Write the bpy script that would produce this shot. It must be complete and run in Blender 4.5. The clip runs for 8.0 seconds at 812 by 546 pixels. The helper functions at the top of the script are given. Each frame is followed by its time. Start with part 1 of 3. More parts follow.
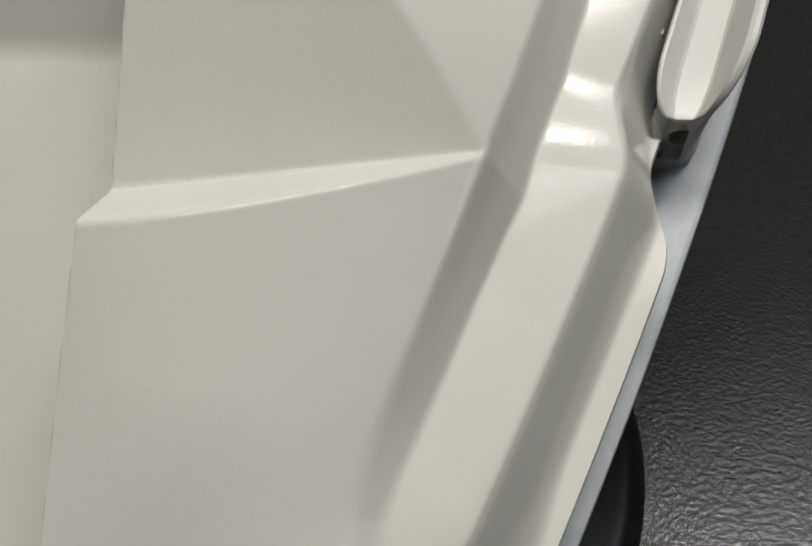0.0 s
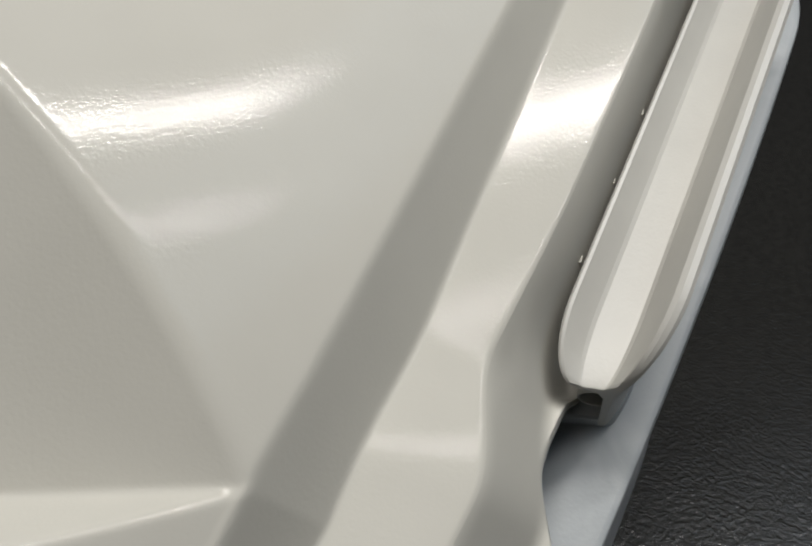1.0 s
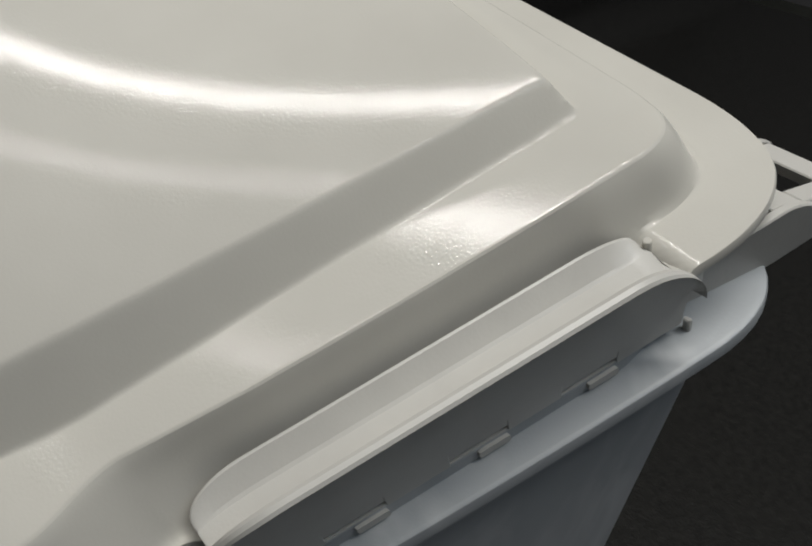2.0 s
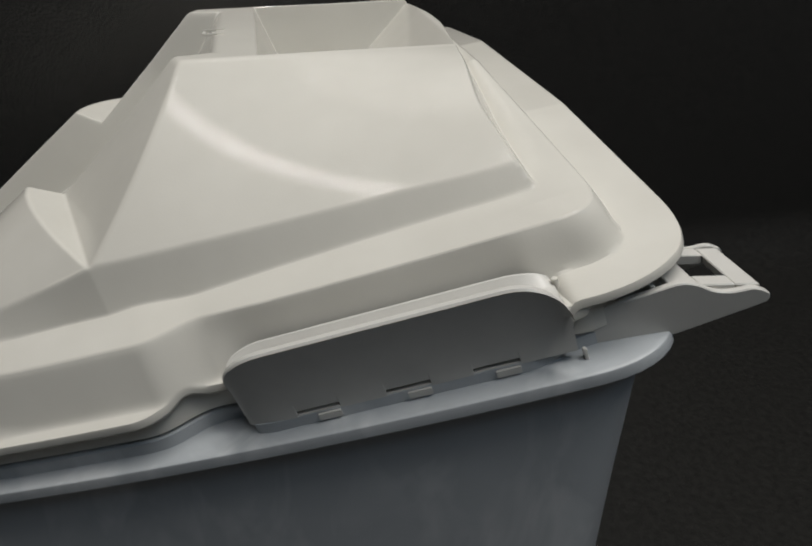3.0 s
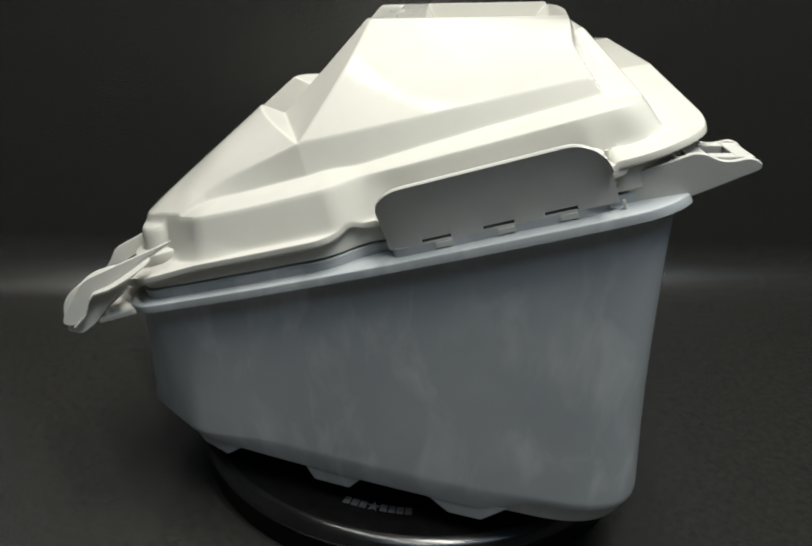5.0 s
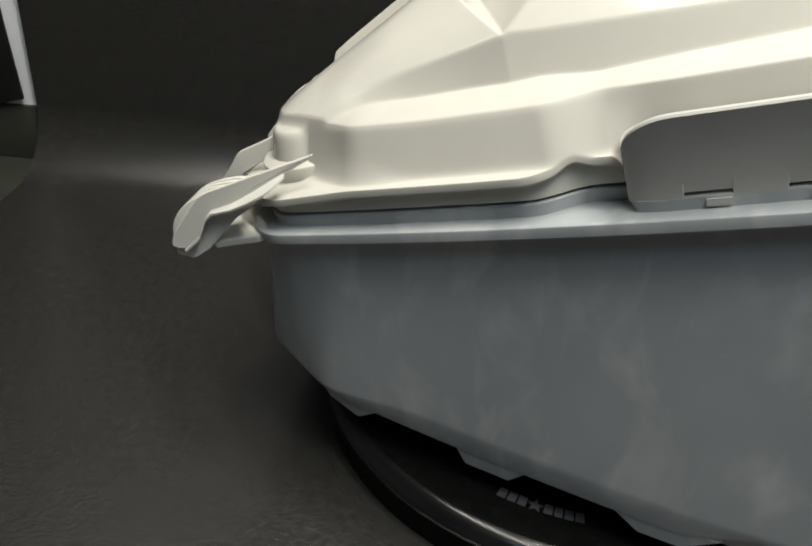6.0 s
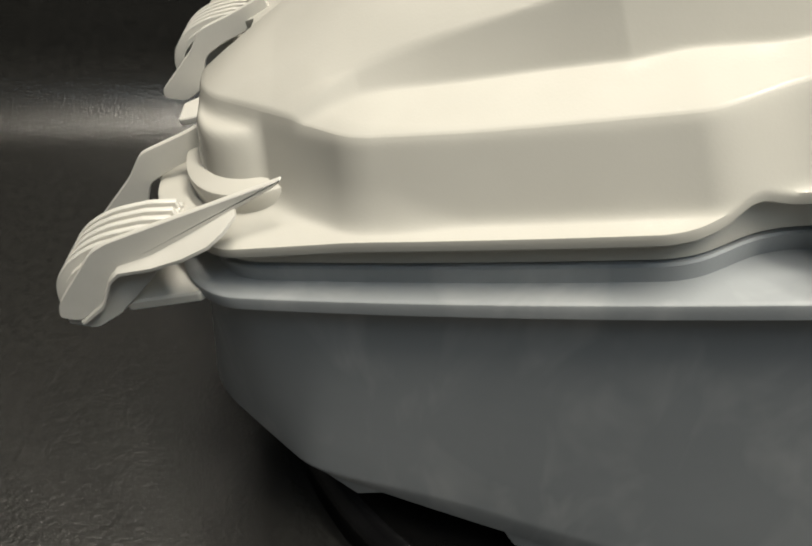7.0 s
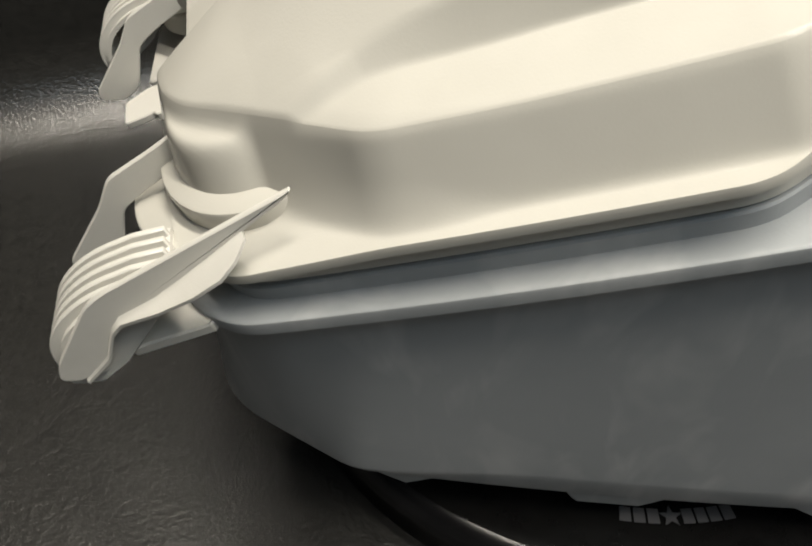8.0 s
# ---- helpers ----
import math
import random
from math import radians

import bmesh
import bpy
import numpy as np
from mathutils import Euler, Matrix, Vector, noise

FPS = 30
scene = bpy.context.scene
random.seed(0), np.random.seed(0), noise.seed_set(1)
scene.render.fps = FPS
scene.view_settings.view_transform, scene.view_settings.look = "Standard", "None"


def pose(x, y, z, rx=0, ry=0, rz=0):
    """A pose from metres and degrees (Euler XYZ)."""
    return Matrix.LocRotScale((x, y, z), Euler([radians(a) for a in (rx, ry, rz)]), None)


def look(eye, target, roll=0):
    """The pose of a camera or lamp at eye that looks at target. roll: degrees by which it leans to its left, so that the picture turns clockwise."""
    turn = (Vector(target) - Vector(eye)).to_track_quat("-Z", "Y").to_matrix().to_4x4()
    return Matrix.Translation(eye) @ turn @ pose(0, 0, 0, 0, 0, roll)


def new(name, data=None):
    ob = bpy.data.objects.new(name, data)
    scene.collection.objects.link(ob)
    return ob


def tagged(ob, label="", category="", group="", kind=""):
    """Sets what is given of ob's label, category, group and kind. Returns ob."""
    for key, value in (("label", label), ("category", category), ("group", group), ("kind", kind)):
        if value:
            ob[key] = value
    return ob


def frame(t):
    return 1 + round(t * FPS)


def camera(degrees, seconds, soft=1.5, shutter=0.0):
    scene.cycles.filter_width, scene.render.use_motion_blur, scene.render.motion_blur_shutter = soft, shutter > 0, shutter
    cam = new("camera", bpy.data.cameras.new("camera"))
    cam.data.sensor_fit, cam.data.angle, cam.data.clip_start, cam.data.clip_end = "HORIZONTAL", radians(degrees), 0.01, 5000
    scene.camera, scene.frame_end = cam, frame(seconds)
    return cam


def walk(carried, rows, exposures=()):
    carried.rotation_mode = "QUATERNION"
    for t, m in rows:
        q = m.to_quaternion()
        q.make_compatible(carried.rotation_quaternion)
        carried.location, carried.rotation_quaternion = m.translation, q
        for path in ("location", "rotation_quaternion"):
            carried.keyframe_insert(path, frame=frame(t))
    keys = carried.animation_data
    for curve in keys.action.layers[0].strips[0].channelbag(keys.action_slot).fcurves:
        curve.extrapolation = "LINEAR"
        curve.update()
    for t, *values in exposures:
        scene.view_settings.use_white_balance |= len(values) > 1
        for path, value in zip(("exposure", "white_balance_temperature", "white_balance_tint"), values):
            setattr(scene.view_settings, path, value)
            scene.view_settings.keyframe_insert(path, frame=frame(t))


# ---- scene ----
# Camera and its way
cam = camera(55.7, 8.0, soft=2.0)
PATH = [
    (0, (-0.2861, -0.2027, 0.4601), (0.0555, -0.0991, 0.11), -7.67),
    (0.5, (-0.2223, -0.2105, 0.4593), (0.1298, -0.1196, 0.1161), -7.44),
    (1, (-0.1847, -0.2421, 0.4568), (0.1778, -0.109, 0.1392), -6.00),
    (1.3, (-0.1404, -0.265, 0.4693), (0.1882, -0.099, 0.1309), -1.26),
    (1.5, (-0.12, -0.2873, 0.4796), (0.194, -0.097, 0.1402), 3.16),
    (1.8, (-0.1019, -0.349, 0.4896), (0.1915, -0.0819, 0.1854), 3.03),
    (2, (-0.0873, -0.3746, 0.5058), (0.1788, -0.0796, 0.2022), 4.46),
    (2.2, (-0.0758, -0.4045, 0.5175), (0.1613, -0.0765, 0.2238), 5.05),
    (3.3, (-0.0004, -0.6186, 0.5369), (0.0527, -0.1752, 0.312), 2.49),
    (3.5, (0.0054, -0.6412, 0.5403), (0.0433, -0.196, 0.316), 2.53),
    (4, (-0.0084, -0.7521, 0.523), (-0.0224, -0.2955, 0.3197), 2.03),
    (4.2, (-0.0025, -0.7949, 0.517), (-0.0295, -0.3377, 0.3164), 1.80),
    (5.3, (0.0041, -0.7818, 0.4637), (-0.0096, -0.3225, 0.2665), 2.76),
    (5.5, (-0.0169, -0.7503, 0.4493), (-0.045, -0.2988, 0.2363), 3.24),
    (6, (-0.0905, -0.6315, 0.4446), (-0.1504, -0.2107, 0.1813), 4.86),
    (6.5, (-0.1335, -0.5065, 0.439), (-0.1797, -0.1091, 0.139), 7.82),
    (7, (-0.1898, -0.4348, 0.4192), (-0.1616, -0.0585, 0.0912), 6.48),
    (7.5, (-0.2429, -0.3999, 0.407), (-0.1851, -0.0584, 0.0464), 2.70),
    (8, (-0.2246, -0.39, 0.4156), (-0.1598, -0.0494, 0.0553), -0.08),
]
EXPOSURES = [(0, 0.24, 6250, 10), (1.0, 0.10, 6250, 10), (1.5, -0.04, 6250, 10), (2.0, -0.14, 6200, 10), (3.3, 0.16, 6250, 11), (3.6, 0.26, 6250, 10), (4.0, 0.58, 6150, 8),
             (4.3, 0.80, 6150, 7), (5.3, 1.04, 6350, 6), (6.0, 1.10, 6550, 7), (7.0, 0.96, 6850, 8), (8, 0.95, 6850, 9)]
walk(cam, [(t, look(eye, target, roll)) for t, eye, target, roll in PATH], EXPOSURES)

# Light: two long ceiling lamps side by side, an added weak bluish front fill
world = bpy.data.worlds.new("world")
scene.world = world
world.use_nodes = True
world.node_tree.nodes["Background"].inputs[0].default_value = (0.55, 0.68, 0.9, 1)
world.node_tree.nodes["Background"].inputs[1].default_value = 0.003


def strip_lamp(place, length, width, watts, colour):
    data = bpy.data.lights.new("strip_light", "AREA")
    data.shape, data.size, data.size_y, data.energy, data.color = "RECTANGLE", length, width, watts, colour
    lamp = new("strip_light", data)
    lamp.matrix_world = pose(*place, 0, 0, -55.3)


for across, along, length, watts in ((-0.093, 0.56, 1.60, 32.0), (-0.619, 0.36, 2.40, 11.0)):
    strip_lamp((0.822 * across + 0.569 * along, 0.569 * across - 0.822 * along, 2.195), length, 0.07, watts, (1.0, 0.95, 0.87))
# fill lamp added high in front; the room has no opening there
front_fill = bpy.data.lights.new("front_fill_light", "AREA")
front_fill.shape, front_fill.size, front_fill.size_y, front_fill.energy, front_fill.color = "RECTANGLE", 2.0, 0.6, 5.0, (0.62, 0.81, 1.0)
new("front_fill_light", front_fill).matrix_world = look((0.5, -1.45, 2.10), (0, 0, 0.2))

# ---- materials ----


def material(name, base, rough, metal=0.0, spec=0.5):
    mat = bpy.data.materials.new(name)
    mat.use_nodes = True
    b = mat.node_tree.nodes["Principled BSDF"]
    b.inputs["Base Color"].default_value = (*base, 1)
    b.inputs["Roughness"].default_value = rough
    b.inputs["Metallic"].default_value = metal
    b.inputs["Specular IOR Level"].default_value = spec
    return mat, mat.node_tree, b


def node(tree, kind, **values):
    n = tree.nodes.new(kind)
    for key, value in values.items():
        n.inputs[key].default_value = value
    return n


def coloured(mat_tree, bsdf, scale, a, b, detail=4.0, low=0.35, high=0.7):
    """Two-tone variation of the base colour by soft noise in the object's own space."""
    co = mat_tree.nodes.new("ShaderNodeTexCoord")
    noise_n = node(mat_tree, "ShaderNodeTexNoise", Scale=scale, Detail=detail, Roughness=0.6)
    ramp = mat_tree.nodes.new("ShaderNodeValToRGB")
    ramp.color_ramp.elements[0].position, ramp.color_ramp.elements[1].position = low, high
    ramp.color_ramp.elements[0].color, ramp.color_ramp.elements[1].color = (*a, 1), (*b, 1)
    mat_tree.links.new(co.outputs["Object"], noise_n.inputs["Vector"])
    mat_tree.links.new(noise_n.outputs["Fac"], ramp.inputs["Fac"])
    mat_tree.links.new(ramp.outputs["Color"], bsdf.inputs["Base Color"])
    return co, ramp


def bumped(tree, bsdf, co, scale, strength, distance, detail=2.0, kind="noise"):
    if kind == "noise":
        tex = node(tree, "ShaderNodeTexNoise", Scale=scale, Detail=detail)
        out = tex.outputs["Fac"]
    else:
        tex = node(tree, "ShaderNodeTexVoronoi", Scale=scale)
        out = tex.outputs["Distance"]
    bump = node(tree, "ShaderNodeBump", Strength=strength, Distance=distance)
    tree.links.new(co.outputs["Object"], tex.inputs["Vector"])
    tree.links.new(out, bump.inputs["Height"])
    tree.links.new(bump.outputs["Normal"], bsdf.inputs["Normal"])
    return bump


# moulded plastic of the lid, with a fine pebbled skin
LID, t, b = material("lid_plastic", (0.55, 0.535, 0.485), 0.105, spec=0.18)
co, _ = coloured(t, b, 9.0, (0.525, 0.51, 0.462), (0.575, 0.56, 0.51))
bumped(t, b, co, 900.0, 0.15, 0.00025, 1.5)
# plastic of the bin, scuffed
BIN, t, b = material("bin_plastic", (0.40, 0.405, 0.405), 0.40, spec=0.4)
co, ramp_a = coloured(t, b, 9.0, (0.326, 0.346, 0.359), (0.376, 0.396, 0.409))
bumped(t, b, co, 800.0, 0.2, 0.0003, 1.5)
# chalky scuffs, drawn out downwards
stretch = node(t, "ShaderNodeMapping", Scale=(1.0, 1.0, 0.42))
scuff = node(t, "ShaderNodeTexNoise", Scale=26.0, Detail=3.0, Roughness=0.55, Distortion=0.6)
cut = t.nodes.new("ShaderNodeValToRGB")
cut.color_ramp.elements[0].position, cut.color_ramp.elements[1].position = 0.50, 0.72
cut.color_ramp.elements[0].color, cut.color_ramp.elements[1].color = (0, 0, 0, 1), (0.9, 0.9, 0.9, 1)
mixed = t.nodes.new("ShaderNodeMix")
mixed.data_type = "RGBA"
t.links.new(co.outputs["Object"], stretch.inputs["Vector"])
t.links.new(stretch.outputs["Vector"], scuff.inputs["Vector"])
t.links.new(scuff.outputs["Fac"], cut.inputs["Fac"])
t.links.new(cut.outputs["Color"], mixed.inputs["Factor"])
t.links.new(ramp_a.outputs["Color"], mixed.inputs["A"])
mixed.inputs["B"].default_value = (0.50, 0.515, 0.52, 1)
t.links.new(mixed.outputs["Result"], b.inputs["Base Color"])
# plastic of the clips and brackets
CLIP, t, b = material("clip_plastic", (0.64, 0.62, 0.57), 0.36, spec=0.45)
co, _ = coloured(t, b, 20.0, (0.47, 0.46, 0.43), (0.53, 0.52, 0.485))
bumped(t, b, co, 800.0, 0.2, 0.0003, 1.5)
# plastic of the latches, as pale as the lid
LATCH, t, b = material("latch_plastic", (0.62, 0.605, 0.56), 0.33, spec=0.45)
co, _ = coloured(t, b, 20.0, (0.60, 0.585, 0.54), (0.66, 0.645, 0.60))
bumped(t, b, co, 800.0, 0.2, 0.0003, 1.5)
# black grained leatherette of the backdrop
CLOTH, t, b = material("black_leatherette", (0.03, 0.027, 0.022), 0.27, spec=0.85)
co, _ = coloured(t, b, 130.0, (0.013, 0.0127, 0.0118), (0.024, 0.0235, 0.0215), 5.0, 0.3, 0.75)
bumped(t, b, co, 300.0, 0.5, 0.0013, 5.0)
# glossy black turntable
BLACK, t, b = material("black_turntable", (0.004, 0.004, 0.004), 0.25, spec=0.12)
co, _ = coloured(t, b, 60.0, (0.003, 0.003, 0.003), (0.005, 0.005, 0.005))
# satin rim of the turntable
RIM, t, b = material("satin_black_rim", (0.008, 0.008, 0.008), 0.19, spec=0.5)
coloured(t, b, 40.0, (0.005, 0.005, 0.0055), (0.009, 0.009, 0.0095))
# grey lettering
PRINT, t, b = material("grey_print", (0.055, 0.055, 0.06), 0.5)
WHITE, t, b = material("white_wall", (0.7, 0.71, 0.74), 0.6)
coloured(t, b, 6.0, (0.84, 0.85, 0.88), (0.90, 0.91, 0.93))

# ---- building helpers ----
TILT = radians(21.2)
BASE = Vector((0, 0, 0.274))
AU, AV, AW = Vector((math.cos(TILT), 0, math.sin(TILT))), Vector((0, 1, 0)), Vector((-math.sin(TILT), 0, math.cos(TILT)))


def tilted(u, v, w):
    """A place in the slanting frame of the bin's rim: u along it, v across, w off it."""
    return BASE + AU * u + AV * v + AW * w


def thing(name, label, category, group="", kind=""):
    return tagged(new(name), label, category, group, kind)


def part(name, bm, mat, parent=None, label="", smooth=True, sharp=35.0):
    mesh = bpy.data.meshes.new(name)
    bmesh.ops.recalc_face_normals(bm, faces=bm.faces)
    for f in bm.faces:
        f.smooth = smooth
    for e in bm.edges:
        if len(e.link_faces) == 2 and e.calc_face_angle(0) > radians(sharp):
            e.smooth = False
    bm.to_mesh(mesh)
    bm.free()
    mesh.materials.append(mat)
    ob = new(name, mesh)
    if parent is not None:
        ob.parent = parent
    if label:
        tagged(ob, label)
    return ob


def loft(rings, closed=True, caps=(False, False), bm=None):
    """A skin over rings of equal length."""
    bm = bm or bmesh.new()
    rows_v = [[bm.verts.new(p) for p in ring] for ring in rings]
    n = len(rings[0])
    for a, c in zip(rows_v, rows_v[1:]):
        for i in range(n if closed else n - 1):
            j = (i + 1) % n
            bm.faces.new((a[i], a[j], c[j], c[i]))
    if caps[0]:
        bm.faces.new(rows_v[0])
    if caps[1]:
        bm.faces.new(rows_v[-1])
    return bm


def slab(outline, to_place, low, high, bevel=0.0, segments=2):
    """A flat plate from a closed outline, between two depths."""
    bm = bmesh.new()
    lo = [bm.verts.new(to_place(p, low)) for p in outline]
    hi = [bm.verts.new(to_place(p, high)) for p in outline]
    n = len(outline)
    bm.faces.new(lo)
    bm.faces.new(hi[::-1])
    for i in range(n):
        bm.faces.new((lo[i], hi[i], hi[(i + 1) % n], lo[(i + 1) % n]))
    bmesh.ops.recalc_face_normals(bm, faces=bm.faces)
    if bevel:
        bmesh.ops.bevel(bm, geom=list(bm.edges), offset=bevel, segments=segments, affect="EDGES", profile=0.5)
    return bm


def rounded(points, radius, steps=5):
    """A closed outline with its corners rounded."""
    out = []
    n = len(points)
    for i in range(n):
        p, a, c = Vector(points[i]), Vector(points[i - 1]), Vector(points[(i + 1) % n])
        r = min(radius, 0.45 * (a - p).length, 0.45 * (c - p).length)
        s, e = p + (a - p).normalized() * r, p + (c - p).normalized() * r
        for k in range(steps + 1):
            f = k / steps
            out.append(tuple(s * (1 - f) ** 2 + p * 2 * f * (1 - f) + e * f ** 2))
    return out


def smax(a, b, k):
    h = np.clip(0.5 + 0.5 * (a - b) / k, 0, 1)
    return b + (a - b) * h + k * h * (1 - h)


def smin(a, b, k):
    return -smax(-a, -b, k)


def step(a, b, x):
    f = np.clip((x - a) / (b - a), 0, 1)
    return f * f * (3 - 2 * f)


# ---- outlines of the bin and its lid, in the slanting plane ----
def rim_line(u):
    """Half the width of the rim, gently bowed."""
    return 0.248 + 0.2816 * (u + 0.06) - 0.187 * (u + 0.06) ** 2


def outside(u, v, side=0.0, front=0.0, nose=0.0, back=0.0, jog=None, soft=0.012, bay=0.0, early=0.0, late=0.0):
    """How far a place lies outside the edge of the lid's deck, moved out by the given amounts."""
    # the lip is cut away at the nose, between the two latches
    nose = nose * (1 - step(-0.090, -0.074, v) * (1 - step(0.034, 0.050, v))) if nose < 0.02 else nose
    v = np.abs(v)
    cut = 0.0130 + 0.028 * np.clip(u - 0.0115, 0, 1) if jog is None else jog
    along = rim_line(u) - (0.0285 if jog is None else 0.025) - cut * (step(-0.070, -0.030, u) if jog is None else step(-0.078, -0.04, u)) + side - early * step(-0.088, -0.050, u) * (1 - step(0.112, 0.132, u)) - bay * step(-0.022, -0.004, u) * (1 - step(0.112, 0.132, u)) + late * step(0.134, 0.150, u)
    facet = -0.675 * u + 0.737 * v - 0.2645 - front if jog is not None else -0.683 * u + 0.730 * v - 0.2603
    d = smax((v - along) * 0.961, facet, 0.004)
    d = smax(d, -u - 0.272 - nose, 0.02)
    return smax(d, u - 0.1785 - back, soft * 2.2)


CENTRE = -0.03


def outline(count, **moved):
    """The edge as places (u, v), one for each of count even directions from the middle."""
    ang = np.linspace(0, 2 * math.pi, count, endpoint=False) + 0.001
    lo, hi = np.zeros(count), np.full(count, 0.6)
    for _ in range(40):
        mid = (lo + hi) / 2
        out = outside(CENTRE + mid * np.cos(ang), mid * np.sin(ang), **moved) > 0
        hi, lo = np.where(out, mid, hi), np.where(out, lo, mid)
    return CENTRE + lo * np.cos(ang), lo * np.sin(ang)


def plane3(a, b, c):
    """w as a function of u and v through three places."""
    m = np.array([[p[0], p[1], 1.0] for p in (a, b, c)])
    k = np.linalg.solve(m, [a[2], b[2], c[2]])
    return lambda u, v: k[0] * u + k[1] * v + k[2]


TOP_V = 0.090


def crest(u):
    return 0.148 - 0.316 * (u - 0.039)


def lid_height(u, v):
    """The upper face of the lid: lip, wall, deck, hump with its crest, cheeks, notch, trough and grip recess."""
    v = np.abs(v)
    k = 0.004
    band_low = 0.1885 + 0.182 * (u + 0.06) - 0.14 * np.clip(-0.083 - u, 0, 0.10)
    deck_top = 0.0742 - 0.030 * (np.clip(u, -0.14, 1) + 0.06)
    d = outside(u, v)
    front_lift = 0.0028 * (1 - step(-0.215, -0.13, u))
    deck = smin(0.0605 + front_lift - 0.29 * d, deck_top, k)
    gable = 0.22 * np.clip(0.238 - v, 0, 0.149) * step(0.130, 0.168, u)
    deck = deck + gable
    # the hump's flank, ruled from the band's upper edge to the crest
    vu = 0.1780 + 0.170 * (u + 0.078)
    wu = 0.0943 - 0.0611 * (u + 0.078)
    f = (vu - v) / (vu - TOP_V)
    bow = np.clip(f, 0, 1) * (1 - np.clip(f, 0, 1))
    s = np.clip((u - 0.03) / 0.11, -1.2, 1.2)
    flank = wu + (crest(u) - wu) * f + bow * (0.0027 + 0.0214 * s + 0.0014 * s * s + (-0.0119 + 0.0022 * s) * (f - 0.5))
    flank = smin(flank, crest(u), 0.0025)
    flank = smin(flank, plane3((-0.109, 0.079, 0.108), (-0.0833, 0.1755, 0.0938), (-0.002, 0.091, 0.1615))(u, v), 0.0022)
    # the cheek, and its end that faces the hump
    vc = 0.1753 + 0.170 * np.clip(u + 0.0833, 0, 1) - 0.235 * np.clip(-0.0833 - u, 0, 0.14)
    wc = 0.0705 + 0.188 * (u + 0.213)
    wi = 0.1238 + 0.400 * (u + 0.125)
    fc = (vc - v) / (vc - 0.081)
    cheek = wc + (wi - wc) * fc + 0.006 * np.clip(fc, 0, 1) * (1 - np.clip(fc, 0, 1)) * 4 * step(-0.23, -0.16, u)
    cheek = smin(cheek, wi, k)
    cheek = smin(cheek, plane3((-0.109, 0.079, 0.108), (-0.0833, 0.1755, 0.0938), (-0.123, 0.088, 0.1205))(u, v), 0.002)
    top = smax(flank, cheek, 0.0015)
    # the steep band below flank and cheek
    top = smin(top, deck_top + (1.1 + 1.65 * step(-0.20, -0.08, u) - 6.74 * np.clip(u + 0.06, 0, 0.22)) * (band_low - v), 0.0016)
    top = smin(top, 0.066 + (5.5 - 2.7 * step(0.10, 0.18, v)) * (0.167 - 0.09 * (v - 0.09) - u), 0.0025)
    top = smax(top, deck, 0.0016)
    # nose and corner
    top = smin(top, 0.0650 - (0.62 + 4.0 * (u + 0.22 + np.sqrt((u + 0.22) ** 2 + 0.0012))) * d, 0.007)
    top = smin(top, 0.066 + 0.42 * (u + 0.268), k)
    # trough between the cheeks, rising over the hump to the bridge
    floor = smax(0.080 + 0.26 * (u + 0.12), 0.086 + 0.86 * (u + 0.0663), 0.0025)
    wall = floor + 5.0 * (v - 0.072)
    top = smin(top, smax(floor, wall, 0.003), 0.003)
    # grip recess
    low = smax(crest(u) - 0.070, 0.109 + 0.52 * (u - 0.163), 0.004)
    low = smax(low, crest(u) + 12.0 * (0.041 - u), 0.002)
    low = smax(low, crest(u) + 12.0 * (v - 0.086), 0.002)
    top = smin(top, np.where(u > 0.02, low, 1.0), 0.002)
    # outer wall down to the lip, which climbs towards the high end
    fall = 2.5 - 0.4 * (1 - step(-0.235, -0.185, u))
    top = smin(top, 0.0610 + gable + front_lift - (fall + 3.0 * step(-0.035, -0.005, u) * (1 - step(0.115, 0.14, u))) * d, 0.003)
    # the nose swells above each ear
    swell = smin(0.0570 - 2.6 * (np.hypot(np.minimum(u + 0.236, 0.04), 0.875 * (v - 0.101)) - 0.0362), 0.0565, 0.006)
    top = smax(top, np.where(u < -0.15, swell, 0.0), 0.006)
    lip = 0.0290 + 0.0075 * step(-0.06, 0.15, u) - 0.16 * np.clip(d - 0.010, 0, 1)
    lip = lip - 0.020 * step(-0.034, -0.020, u) * (1 - step(0.129, 0.147, u))
    lip = lip + 0.0065 * (1 - step(0.0150, 0.0235, d)) * (1 - step(-0.262, -0.222, u))
    lip = lip + 0.11 * np.clip(0.264 - v, 0, 0.165) * step(0.150, 0.190, u)
    # the cove under the slanting corner beside the nose
    cove = 0.004 + 0.012 * step(-0.255, -0.205, u) * (1 - step(-0.185, -0.150, u)) * (1 - step(0.008, 0.026, d))
    return smax(top, lip, cove)


AROUND = 1080


def place_rings(us, vs, ws):
    return [tilted(u, v, w) for u, v, w in zip(us, vs, ws)]


